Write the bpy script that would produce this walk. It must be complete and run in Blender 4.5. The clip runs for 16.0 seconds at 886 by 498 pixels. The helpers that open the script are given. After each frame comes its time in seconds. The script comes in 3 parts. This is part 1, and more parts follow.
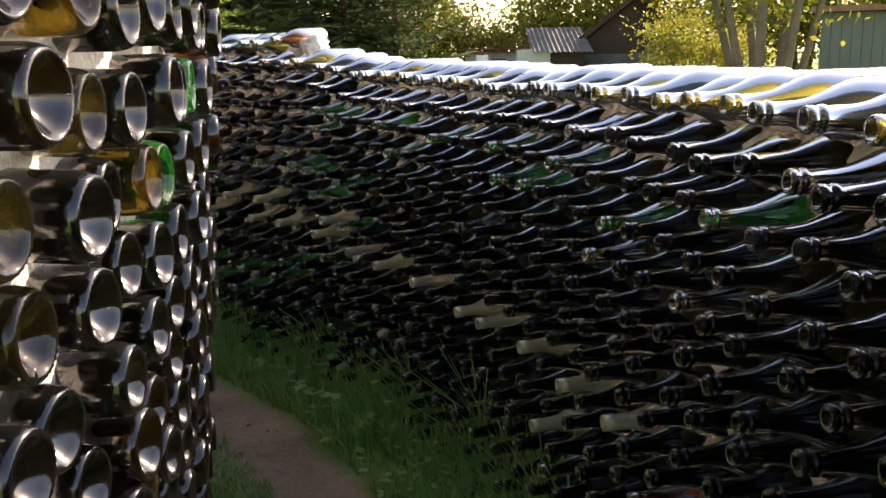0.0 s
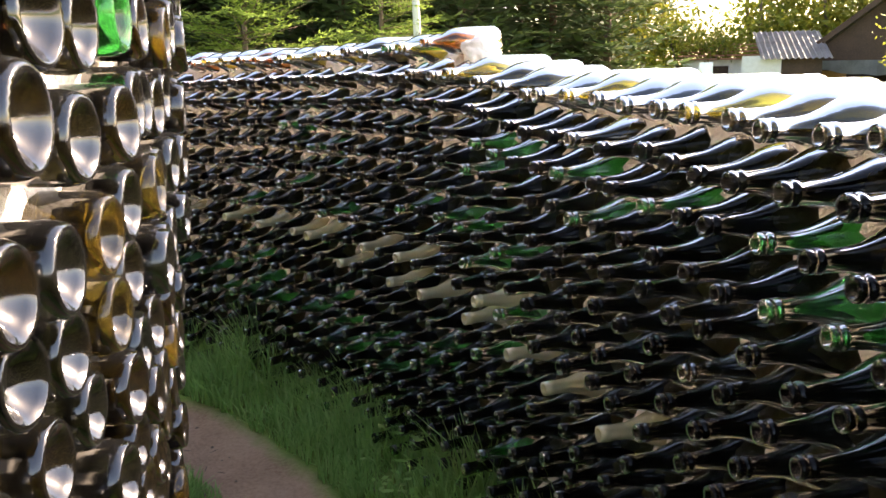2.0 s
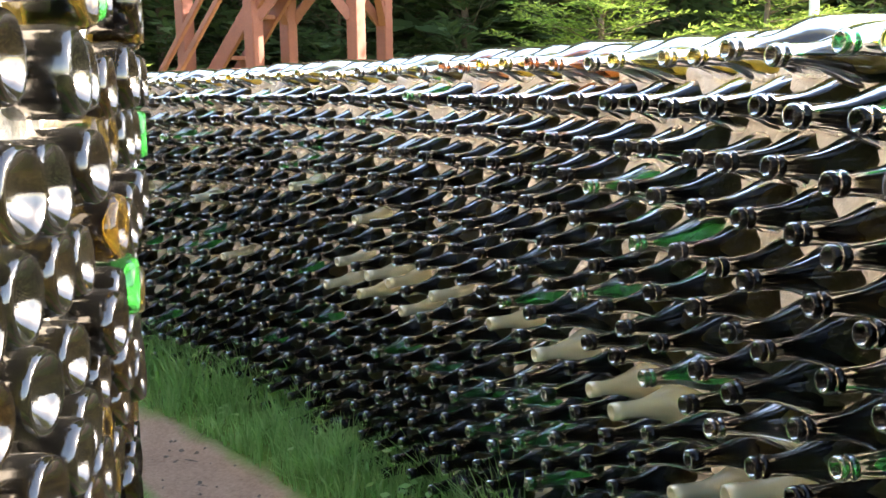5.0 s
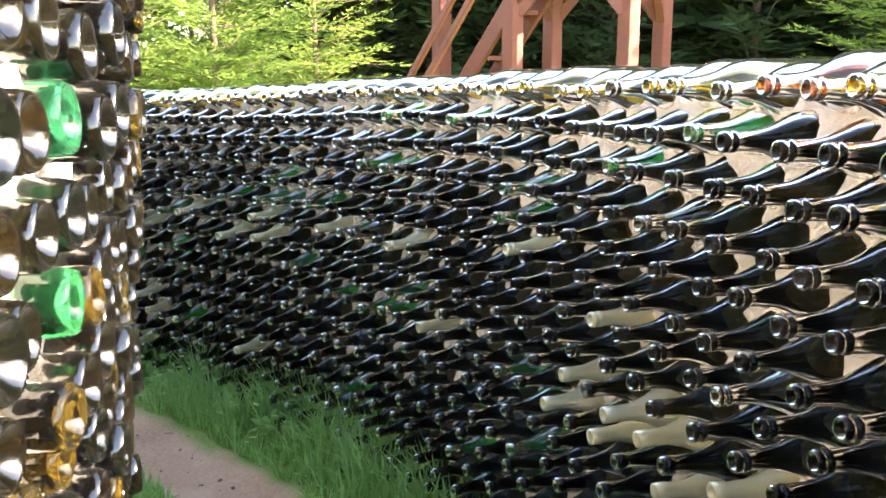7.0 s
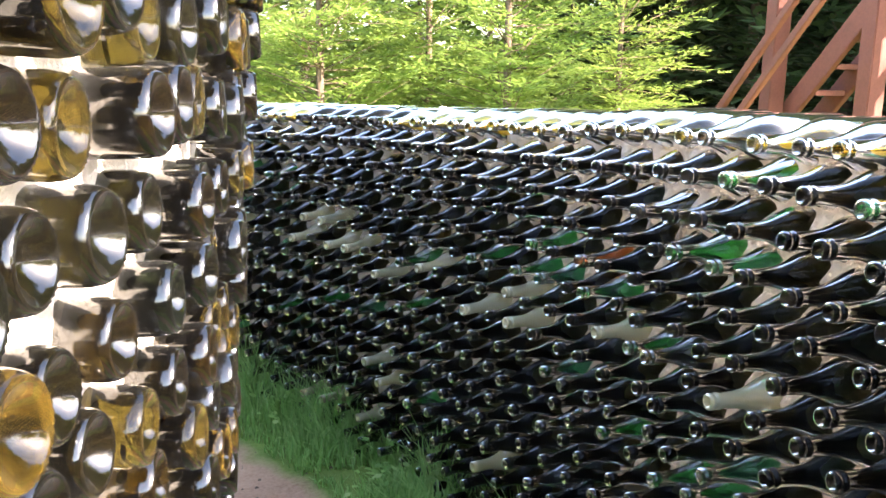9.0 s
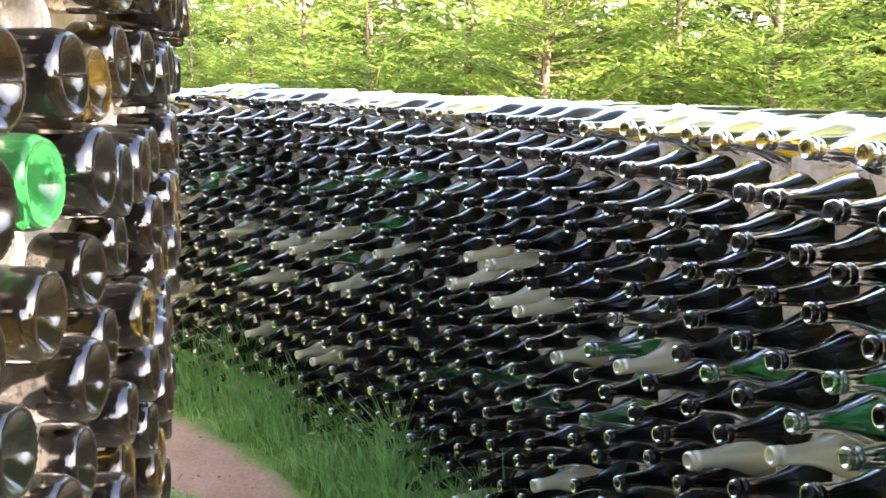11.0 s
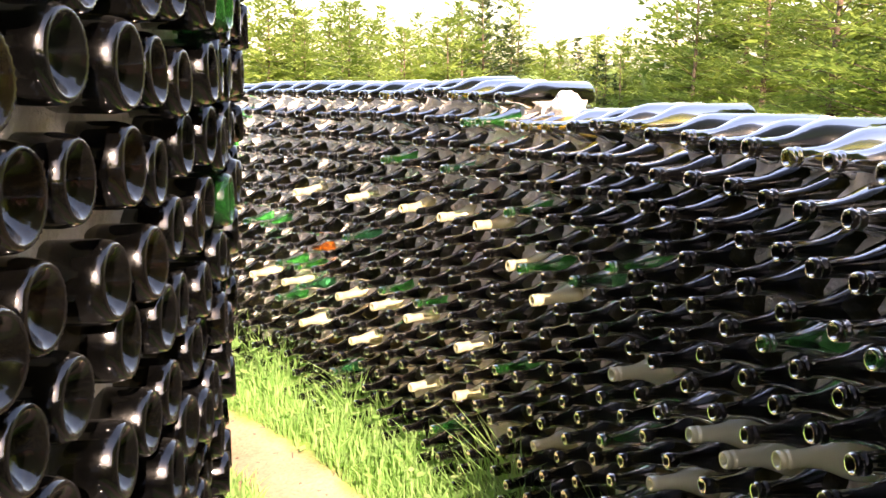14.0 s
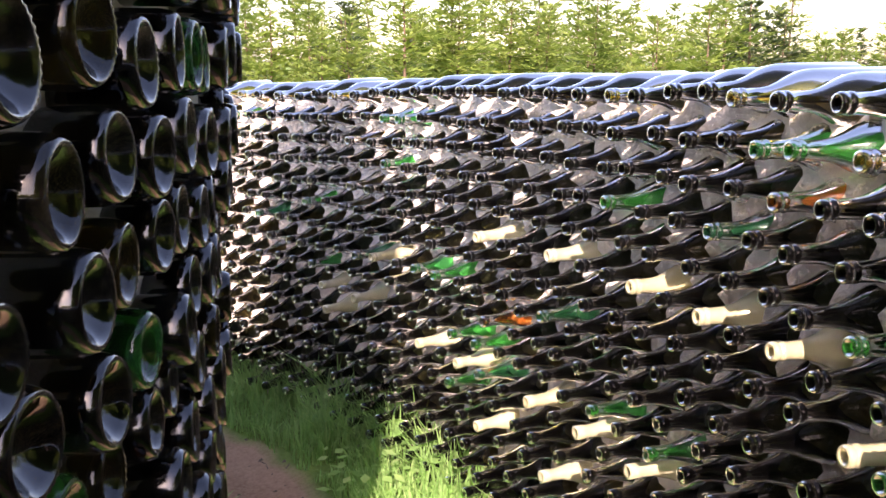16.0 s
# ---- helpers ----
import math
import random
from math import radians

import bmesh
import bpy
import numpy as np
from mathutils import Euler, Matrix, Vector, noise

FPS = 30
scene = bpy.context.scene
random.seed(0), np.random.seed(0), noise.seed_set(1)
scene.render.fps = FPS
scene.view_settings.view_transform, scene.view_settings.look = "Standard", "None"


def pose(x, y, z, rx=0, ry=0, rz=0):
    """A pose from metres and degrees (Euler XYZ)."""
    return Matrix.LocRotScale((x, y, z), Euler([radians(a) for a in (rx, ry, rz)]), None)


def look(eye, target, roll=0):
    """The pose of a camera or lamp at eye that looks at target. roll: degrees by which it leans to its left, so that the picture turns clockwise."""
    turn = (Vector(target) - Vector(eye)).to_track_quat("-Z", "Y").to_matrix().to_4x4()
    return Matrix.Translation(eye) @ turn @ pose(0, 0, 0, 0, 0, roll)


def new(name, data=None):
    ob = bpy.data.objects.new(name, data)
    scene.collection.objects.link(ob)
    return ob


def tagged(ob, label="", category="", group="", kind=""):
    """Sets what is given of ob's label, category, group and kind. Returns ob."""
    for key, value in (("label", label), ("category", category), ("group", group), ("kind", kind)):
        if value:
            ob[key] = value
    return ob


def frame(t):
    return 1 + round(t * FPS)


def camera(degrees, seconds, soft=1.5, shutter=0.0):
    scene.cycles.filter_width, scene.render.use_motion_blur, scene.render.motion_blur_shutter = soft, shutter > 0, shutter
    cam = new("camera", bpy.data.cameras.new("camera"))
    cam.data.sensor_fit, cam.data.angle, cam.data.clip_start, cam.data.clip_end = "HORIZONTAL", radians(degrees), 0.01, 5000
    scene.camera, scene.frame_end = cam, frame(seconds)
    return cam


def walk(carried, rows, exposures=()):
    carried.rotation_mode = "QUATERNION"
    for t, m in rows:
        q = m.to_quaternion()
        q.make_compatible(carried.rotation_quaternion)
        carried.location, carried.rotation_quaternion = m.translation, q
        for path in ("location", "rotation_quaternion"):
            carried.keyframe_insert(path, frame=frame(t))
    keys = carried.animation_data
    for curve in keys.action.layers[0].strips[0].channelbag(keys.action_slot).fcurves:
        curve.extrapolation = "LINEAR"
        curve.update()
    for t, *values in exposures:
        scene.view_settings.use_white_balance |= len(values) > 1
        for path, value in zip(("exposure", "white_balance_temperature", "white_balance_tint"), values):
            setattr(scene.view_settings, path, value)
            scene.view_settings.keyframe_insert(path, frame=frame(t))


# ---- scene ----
cam = camera(54.0, 16.0)
METRES, EYE, TILT, LEAN, TURN = 9.2, 1.32, -12.5, 1.0, 0.0
ROWS = [
    (0.0, 0.0, 0.0, 0.0, 0.0, 0.0, -0.0),
    (0.5, 0.0002, 0.0288, 0.0071, 3.17, -0.02, 0.02),
    (1.0, 0.0037, 0.0594, 0.0152, 7.78, 0.14, -0.74),
    (1.5, 0.0015, 0.0904, 0.0198, 10.46, 0.22, -2.0),
    (2.0, -0.0025, 0.1163, 0.0262, 13.27, 0.16, -2.71),
    (2.5, -0.0048, 0.1449, 0.0346, 17.83, -0.13, -3.59),
    (3.0, -0.0145, 0.1725, 0.0397, 21.17, -0.63, -4.59),
    (3.5, -0.0254, 0.1983, 0.0455, 23.96, -0.83, -5.26),
    (4.0, -0.0355, 0.2276, 0.0536, 28.18, -1.15, -6.5),
    (6.5, -0.1211, 0.3456, 0.0788, 48.56, -4.14, -9.41),
    (7.0, -0.1404, 0.3662, 0.0865, 53.7, -5.11, -10.57),
    (7.5, -0.1684, 0.3838, 0.0907, 58.27, -5.97, -11.34),
    (8.0, -0.1938, 0.3997, 0.0937, 63.45, -6.88, -12.25),
    (8.5, -0.2184, 0.4113, 0.0983, 69.3, -8.56, -13.17),
    (9.0, -0.2473, 0.4206, 0.1031, 73.4, -9.23, -13.17),
    (11.5, -0.3939, 0.4619, 0.1035, 93.77, -14.3, -13.11),
    (12.0, -0.4263, 0.461, 0.1045, 98.09, -15.18, -12.48),
    (12.5, -0.4608, 0.4628, 0.103, 104.86, -16.46, -12.11),
    (13.0, -0.4934, 0.4573, 0.0991, 111.28, -17.64, -12.46),
    (13.5, -0.5274, 0.4481, 0.0947, 117.12, -18.49, -11.28),
    (14.0, -0.5594, 0.439, 0.0917, 123.5, -19.56, -10.31),
    (14.5, -0.5924, 0.4217, 0.0849, 127.69, -20.28, -9.89),
    (15.0, -0.6225, 0.405, 0.0798, 132.55, -20.74, -8.75),
    (15.5, -0.6481, 0.3888, 0.0751, 136.81, -21.6, -8.2),
    (16.0, -0.6723, 0.3647, 0.0695, 139.52, -22.25, -7.49),
]
EXPOSURES = [(0.0, 1.21, 8085, 21), (1.5, 1.99, 8085, 23), (3.5, 2.74, 7560, 15), (7.0, 3.2, 7350, 14), (9.0, 3.1, 7035, 18), (11.5, 3.22, 7350, 23), (12.5, 3.12, 8085, 27), (14.0, 2.01, 8295, 28), (15.0, 1.76, 8085, 36), (16.0, 1.61, 7245, 35)]
walk(cam, [(t, pose(0, 0, EYE, TILT, LEAN, TURN) @ pose(METRES * x, METRES * y, METRES * z, 90 + pitch, roll, yaw)) for t, x, y, z, yaw, pitch, roll in ROWS], EXPOSURES)

# ---- light: a clear late-summer day, low sun behind the outer wall ----
SUN_AZ, SUN_EL = 49.0, 31.0
world = bpy.data.worlds.new("sky")
scene.world = world
world.use_nodes = True
wn = world.node_tree.nodes
sky = wn.new("ShaderNodeTexSky")
sky.sky_type, sky.sun_disc = "NISHITA", False
sky.sun_elevation, sky.sun_rotation = radians(SUN_EL), radians(90 - SUN_AZ)
wn["Background"].inputs[1].default_value = 0.15
world.node_tree.links.new(sky.outputs[0], wn["Background"].inputs[0])
sun_data = bpy.data.lights.new("sun", "SUN")
sun_data.energy, sun_data.angle, sun_data.color = 5.0, radians(0.6), (1.0, 0.93, 0.82)
sun_way = Vector((math.cos(radians(SUN_EL)) * math.cos(radians(SUN_AZ)), math.cos(radians(SUN_EL)) * math.sin(radians(SUN_AZ)), math.sin(radians(SUN_EL))))
sun = new("sun", sun_data)
sun.matrix_world = look(sun_way * 60, (0, 0, 0))

# ---- materials ----
def material(name):
    m = bpy.data.materials.new(name)
    m.use_nodes = True
    return m, m.node_tree.nodes, m.node_tree.links, m.node_tree.nodes["Principled BSDF"]


def ramp(nodes, links, source, stops):
    r = nodes.new("ShaderNodeValToRGB")
    while len(r.color_ramp.elements) < len(stops):
        r.color_ramp.elements.new(0.5)
    for e, (p, c) in zip(r.color_ramp.elements, stops):
        e.position, e.color = p, (*c, 1)
    links.new(source, r.inputs[0])
    return r.outputs[0]


def noise_tex(nodes, links, scale, detail=4.0, rough=0.6, coords="Object"):
    tc = nodes.new("ShaderNodeTexCoord")
    n = nodes.new("ShaderNodeTexNoise")
    n.inputs["Scale"].default_value, n.inputs["Detail"].default_value, n.inputs["Roughness"].default_value = scale, detail, rough
    links.new(tc.outputs[coords], n.inputs["Vector"])
    return n


def bump(nodes, links, height, bsdf, strength, distance):
    b = nodes.new("ShaderNodeBump")
    b.inputs["Strength"].default_value, b.inputs["Distance"].default_value = strength, distance
    links.new(height, b.inputs["Height"])
    links.new(b.outputs[0], bsdf.inputs["Normal"])


def rough_surface(name, stops, scale, fine, roughness=0.9, strength=0.5, distance=0.01, coords="Object"):
    """Two scales of noise: colour patches and grain."""
    m, n, l, b = material(name)
    big, small = noise_tex(n, l, scale, coords=coords), noise_tex(n, l, fine, coords=coords)
    mixed = n.new("ShaderNodeMix")
    mixed.inputs[0].default_value = 0.4
    l.new(big.outputs[0], mixed.inputs[2])
    l.new(small.outputs[0], mixed.inputs[3])
    l.new(ramp(n, l, mixed.outputs[0], stops), b.inputs["Base Color"])
    b.inputs["Roughness"].default_value = roughness
    bump(n, l, mixed.outputs[0], b, strength, distance)
    return m


def glass(name, tints, transmission=1.0, roughness=0.012, dust=0.035, ior=1.55):
    """Bottle glass: a tint that varies from bottle to bottle, with dusty patches."""
    m, n, l, b = material(name)
    info = n.new("ShaderNodeObjectInfo")
    geo = n.new("ShaderNodeNewGeometry")
    add = n.new("ShaderNodeMath")
    add.operation = "ADD"
    l.new(info.outputs["Random"], add.inputs[0])
    l.new(geo.outputs["Random Per Island"], add.inputs[1])
    frac = n.new("ShaderNodeMath")
    frac.operation = "FRACT"
    l.new(add.outputs[0], frac.inputs[0])
    l.new(ramp(n, l, frac.outputs[0], [(i / max(1, len(tints) - 1), t) for i, t in enumerate(tints)]), b.inputs["Base Color"])
    d = noise_tex(n, l, 22.0)
    l.new(ramp(n, l, d.outputs[0], [(0.45, (roughness,) * 3), (0.8, (roughness + dust,) * 3)]), b.inputs["Roughness"])
    b.inputs["IOR"].default_value = ior
    b.inputs["Transmission Weight"].default_value = transmission
    b.inputs["Sheen Weight"].default_value, b.inputs["Sheen Roughness"].default_value = 0.018, 0.6
    wave = noise_tex(n, l, 35.0, 2.0)
    bump(n, l, wave.outputs[0], b, 0.05, 0.002)
    return m


GLASS = {
    "dark": glass("dark_bottle_glass", [(0.003, 0.004, 0.002), (0.006, 0.007, 0.002), (0.012, 0.009, 0.002), (0.003, 0.007, 0.004)], 1.0, 0.08, 0.18, 1.85),
    "black": glass("black_green_bottle_glass", [(0.006, 0.009, 0.004), (0.012, 0.014, 0.004), (0.02, 0.016, 0.004), (0.006, 0.014, 0.008)], ior=1.26),
    "olive": glass("olive_bottle_glass", [(0.05, 0.037, 0.006), (0.03, 0.026, 0.006), (0.075, 0.05, 0.006)]),
    # Brighter copy of the olive: its yellow stands for sun glowing through.
    "gold": glass("glowing_olive_bottle_glass", [(0.5, 0.34, 0.03), (0.36, 0.3, 0.04), (0.6, 0.36, 0.02)]),
    "brown": glass("dark_olive_bottle_glass", [(0.008, 0.0065, 0.001), (0.005, 0.004, 0.001), (0.018, 0.011, 0.001)], 1.0, 0.07, 0.16, 1.8),
    "green": glass("green_bottle_glass", [(0.01, 0.24, 0.045), (0.02, 0.36, 0.05), (0.02, 0.2, 0.09)], 0.95),
    "amber": glass("amber_bottle_glass", [(0.5, 0.15, 0.02), (0.42, 0.1, 0.015)]),
    # Half-diffuse pale cream stands in for the sunlight clear bottles pass from outside.
    "clear": glass("clear_bottle_glass", [(0.74, 0.69, 0.42), (0.68, 0.67, 0.46), (0.76, 0.68, 0.38)], 0.5, 0.05, 0.12),
}
MORTAR = rough_surface("wall_mortar", [(0.28, (0.62, 0.54, 0.46)), (0.5, (0.79, 0.72, 0.64)), (0.72, (0.86, 0.81, 0.75))], 7.0, 60.0, 0.95, 0.9, 0.03)
PLASTER = rough_surface("white_plaster", [(0.3, (0.7, 0.67, 0.62)), (0.7, (0.85, 0.83, 0.8))], 12.0, 90.0, 0.9, 0.5, 0.01)
SOIL = rough_surface("trodden_soil", [(0.3, (0.2, 0.13, 0.09)), (0.5, (0.31, 0.21, 0.145)), (0.72, (0.4, 0.29, 0.2))], 2.6, 55.0, 0.95, 0.7, 0.02)
WOOD_RED = rough_surface("red_stained_wood", [(0.3, (0.14, 0.038, 0.026)), (0.7, (0.24, 0.07, 0.046))], 3.0, 45.0, 0.65, 0.3, 0.005)
WOOD_DARK = rough_surface("dark_weathered_boards", [(0.3, (0.03, 0.018, 0.012)), (0.7, (0.1, 0.055, 0.035))], 2.0, 30.0, 0.85, 0.4, 0.006)
WOOD_OAK = rough_surface("orange_oiled_wood", [(0.3, (0.35, 0.15, 0.04)), (0.7, (0.55, 0.27, 0.09))], 4.0, 40.0, 0.6, 0.3, 0.005)
BARK = rough_surface("grey_brown_bark", [(0.3, (0.1, 0.075, 0.055)), (0.7, (0.26, 0.2, 0.15))], 6.0, 50.0, 0.95, 0.9, 0.02)
BARK_PINE = rough_surface("red_brown_pine_bark", [(0.3, (0.08, 0.055, 0.04)), (0.7, (0.22, 0.15, 0.1))], 6.0, 50.0, 0.95, 0.9, 0.02)
BIRCH = rough_surface("birch_bark", [(0.36, (0.06, 0.05, 0.05)), (0.44, (0.68, 0.66, 0.6)), (0.8, (0.8, 0.78, 0.74))], 7.0, 30.0, 0.8, 0.3, 0.01)
TIN = rough_surface("weathered_roof_sheet", [(0.3, (0.22, 0.2, 0.18)), (0.7, (0.45, 0.42, 0.4))], 3.0, 40.0, 0.6, 0.3, 0.005)
CLAY = rough_surface("old_clay_tile", [(0.3, (0.3, 0.13, 0.07)), (0.7, (0.5, 0.27, 0.17))], 4.0, 40.0, 0.85, 0.4, 0.006)
GREY_GREEN = rough_surface("grey_green_cladding", [(0.3, (0.16, 0.19, 0.15)), (0.7, (0.24, 0.27, 0.21))], 1.0, 30.0, 0.6, 0.2, 0.004)
CANVAS = rough_surface("grey_canvas", [(0.3, (0.16, 0.16, 0.16)), (0.7, (0.32, 0.32, 0.31))], 4.0, 60.0, 0.9, 0.4, 0.01)
PAPER = rough_surface("white_paper", [(0.3, (0.7, 0.72, 0.78)), (0.7, (0.82, 0.83, 0.86))], 5.0, 60.0, 0.8, 0.1, 0.002)


def leaf(name, tones, through_light=0.35, roughness=0.55):
    """Leaves and needles: tone by piece and by plant, light passing through."""
    m, n, l, b = material(name)
    geo, info = n.new("ShaderNodeNewGeometry"), n.new("ShaderNodeObjectInfo")
    mixed = n.new("ShaderNodeMix")
    mixed.inputs[0].default_value = 0.35
    l.new(geo.outputs["Random Per Island"], mixed.inputs[2])
    l.new(info.outputs["Random"], mixed.inputs[3])
    colour = ramp(n, l, mixed.outputs[0], [(i / (len(tones) - 1), t) for i, t in enumerate(tones)])
    l.new(colour, b.inputs["Base Color"])
    b.inputs["Roughness"].default_value = roughness
    t = n.new("ShaderNodeBsdfTranslucent")
    l.new(colour, t.inputs[0])
    mix = n.new("ShaderNodeMixShader")
    mix.inputs[0].default_value = through_light
    l.new(b.outputs[0], mix.inputs[1])
    l.new(t.outputs[0], mix.inputs[2])
    l.new(mix.outputs[0], n["Material Output"].inputs[0])
    return m


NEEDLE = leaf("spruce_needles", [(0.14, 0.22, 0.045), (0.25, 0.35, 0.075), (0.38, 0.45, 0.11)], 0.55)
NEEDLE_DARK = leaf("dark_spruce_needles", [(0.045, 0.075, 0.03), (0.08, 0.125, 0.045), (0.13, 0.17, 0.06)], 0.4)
LEAVES = leaf("broad_leaves", [(0.13, 0.18, 0.03), (0.26, 0.28, 0.04), (0.42, 0.34, 0.05)], 0.5)
GRASS = leaf("grass_blades", [(0.22, 0.44, 0.12), (0.36, 0.6, 0.2), (0.56, 0.7, 0.32)], 0.6)


# ---- mesh helpers ----
def mesh_from(name, verts, faces, smooth=False):
    me = bpy.data.meshes.new(name)
    me.from_pydata([tuple(v) for v in verts], [], [tuple(f) for f in faces])
    if smooth:
        me.shade_smooth()
    me.update()
    return me


def thing(name, label, category, m=None, group="", kind=""):
    e = new(name)
    e.empty_display_size = 0.1
    if m is not None:
        e.matrix_world = m
    return tagged(e, label, category, group, kind)


def part(name, bm, mat, parent, label=""):
    """Links a bmesh (or a ready mesh) as one mesh object under a thing or a part."""
    if isinstance(bm, bpy.types.Mesh):
        me = bm
    else:
        me = bpy.data.meshes.new(name)
        bm.to_mesh(me)
        bm.free()
    if not me.materials:
        me.materials.append(mat)
    ob = new(name, me)
    ob.parent = parent
    return tagged(ob, label)


def box_bm(x0, y0, z0, x1, y1, z1, bevel=0.0):
    bm = bmesh.new()
    bmesh.ops.create_cube(bm, size=1, matrix=Matrix.Translation(((x0 + x1) / 2, (y0 + y1) / 2, (z0 + z1) / 2)) @ Matrix.Diagonal((x1 - x0, y1 - y0, z1 - z0, 1)))
    if bevel:
        bmesh.ops.bevel(bm, geom=bm.edges[:], offset=bevel, segments=2, affect="EDGES")
    return bm


def beam_bm(a, b, w, d, bevel=0.006):
    """A squared timber from a to b."""
    a, b = Vector(a), Vector(b)
    bm = box_bm(-w / 2, -d / 2, 0, w / 2, d / 2, (b - a).length, bevel)
    bm.transform(Matrix.Translation(a) @ (b - a).to_track_quat("Z", "Y").to_matrix().to_4x4())
    return bm


def lathe(profile, segs, knurl=-1):
    """A body turned about the local x axis; profile rows are (x, radius). A radius of 0 closes the end. knurl: a profile row with a milled edge."""
    verts, rings = [], []
    for k, (x, r) in enumerate(profile):
        if r <= 0:
            rings.append([len(verts)])
            verts.append((x, 0, 0))
        else:
            ring = []
            for i in range(segs):
                a = 2 * math.pi * i / segs
                bead = 0.0008 if k == knurl and i % 2 else 0.0
                rr = r + bead
                ring.append(len(verts))
                verts.append((x + bead, rr * math.cos(a), rr * math.sin(a)))
            rings.append(ring)
    faces = []
    for p, q in zip(rings, rings[1:]):
        for i in range(segs):
            j = (i + 1) % segs
            if len(p) == 1:
                faces.append((p[0], q[i], q[j]))
            elif len(q) == 1:
                faces.append((p[i], q[0], p[j]))
            else:
                faces.append((p[i], q[i], q[j], p[j]))
    return verts, faces


# ---- plan: two ring walls round one centre ----
CX, CY = -3.781, 0.727
MOUTH = 4.192
ROW, STEP = 0.081, 1.66
LEVEL = [(-30, 0.0), (25, 0.0), (36, 0.02), (41, 0.065), (60, 0.05), (78, 0.024), (87, 0.009), (97, -0.024), (108, -0.057), (129, -0.1), (143, -0.1), (148, -0.131), (155, -0.131), (165, -0.154), (174, -0.173), (184, -0.2), (215, -0.24)]
INNER = [(-30, 3.50), (0, 3.50), (15, 3.475), (42, 3.40), (74, 3.32), (86, 3.345), (105, 3.33), (122, 3.33), (140, 3.35), (152, 3.378), (190, 3.40), (215, 3.40)]


DEPTH = [(-30, 0.165), (60, 0.158), (75, 0.152), (125, 0.155), (136, 0.155), (150, 0.138), (215, 0.13)]


def table(rows, a):
    return float(np.interp(a, [r[0] for r in rows], [r[1] for r in rows]))


def ground_z(x, y):
    return 0.02 * (max(-9.5, min(2.0, x)) + 2.3)


def polar(a, r):
    return CX + r * math.cos(radians(a)), CY + r * math.sin(radians(a))


def level(a):
    return EYE + table(LEVEL, a)


def mouth_r(z):
    return MOUTH + 0.06 * (z - EYE + 0.55)


def inner_r(a, z):
    return table(INNER, a) + 0.08 * (z - EYE)


# ---- ground: one sheet, with the trodden path round the walls ----
def ground_mesh():
    verts, faces = [], []
    rs = [0, 1.2, 2.4, 3.0, 3.3] + [3.36 + 0.045 * i for i in range(22)] + [4.5, 5.0, 6.0, 8.0, 11, 15, 22, 35, 60, 120, 300, 900]
    n = 288
    for r in rs:
        for i in range(n):
            x, y = polar(i * 360 / n, r)
            z = ground_z(x, y)
            if 3.3 < r < 4.4:
                dip = math.exp(-((r - 3.73) / 0.2) ** 2)
                z += -0.035 * dip + 0.02 * noise.noise((x * 2.2, y * 2.2, 0)) + 0.008 * noise.noise((x * 9, y * 9, 3))
            elif r > 5:
                z += min(1.0, (r - 5) / 8) * 0.12 * noise.noise((x * 0.15, y * 0.15, 1))
            verts.append((x, y, z))
    for k in range(len(rs) - 1):
        for i in range(n):
            j = (i + 1) % n
            faces.append((k * n + i, (k + 1) * n + i, (k + 1) * n + j, k * n + j))
    return mesh_from("ground", verts, faces, True)


def ground_material():
    """Bare soil where people walk, turf elsewhere."""
    m, n, l, b = material("path_and_turf")
    tc = n.new("ShaderNodeTexCoord")
    off = n.new("ShaderNodeVectorMath")
    off.operation = "SUBTRACT"
    off.inputs[1].default_value = (CX, CY, 0)
    l.new(tc.outputs["Object"], off.inputs[0])
    flat = n.new("ShaderNodeVectorMath")
    flat.operation = "MULTIPLY"
    flat.inputs[1].default_value = (1, 1, 0)
    l.new(off.outputs[0], flat.inputs[0])
    dist = n.new("ShaderNodeVectorMath")
    dist.operation = "LENGTH"
    l.new(flat.outputs[0], dist.inputs[0])
    wob = noise_tex(n, l, 3.0)
    add = n.new("ShaderNodeMath")
    add.operation = "MULTIPLY_ADD"
    add.inputs[1].default_value = 0.18
    l.new(wob.outputs[0], add.inputs[0])
    l.new(dist.outputs["Value"], add.inputs[2])
    path = ramp(n, l, remap(n, l, add.outputs[0], 3.4, 4.4), [(0.2, (0, 0, 0)), (0.27, (1, 1, 1)), (0.56, (1, 1, 1)), (0.63, (0, 0, 0))])
    soil_n, fine = noise_tex(n, l, 2.6), noise_tex(n, l, 70.0)
    mixed = n.new("ShaderNodeMix")
    mixed.inputs[0].default_value = 0.45
    l.new(soil_n.outputs[0], mixed.inputs[2])
    l.new(fine.outputs[0], mixed.inputs[3])
    soil = ramp(n, l, mixed.outputs[0], [(0.3, (0.28, 0.16, 0.1)), (0.5, (0.46, 0.29, 0.19)), (0.72, (0.58, 0.4, 0.28))])
    turf = ramp(n, l, mixed.outputs[0], [(0.3, (0.1, 0.17, 0.03)), (0.55, (0.17, 0.27, 0.055)), (0.75, (0.26, 0.28, 0.09))])
    mix = n.new("ShaderNodeMix")
    mix.data_type = "RGBA"
    l.new(path, mix.inputs[0])
    l.new(turf, mix.inputs[6])
    l.new(soil, mix.inputs[7])
    l.new(mix.outputs[2], b.inputs["Base Color"])
    b.inputs["Roughness"].default_value = 0.95
    bump(n, l, mixed.outputs[0], b, 0.7, 0.02)
    return m


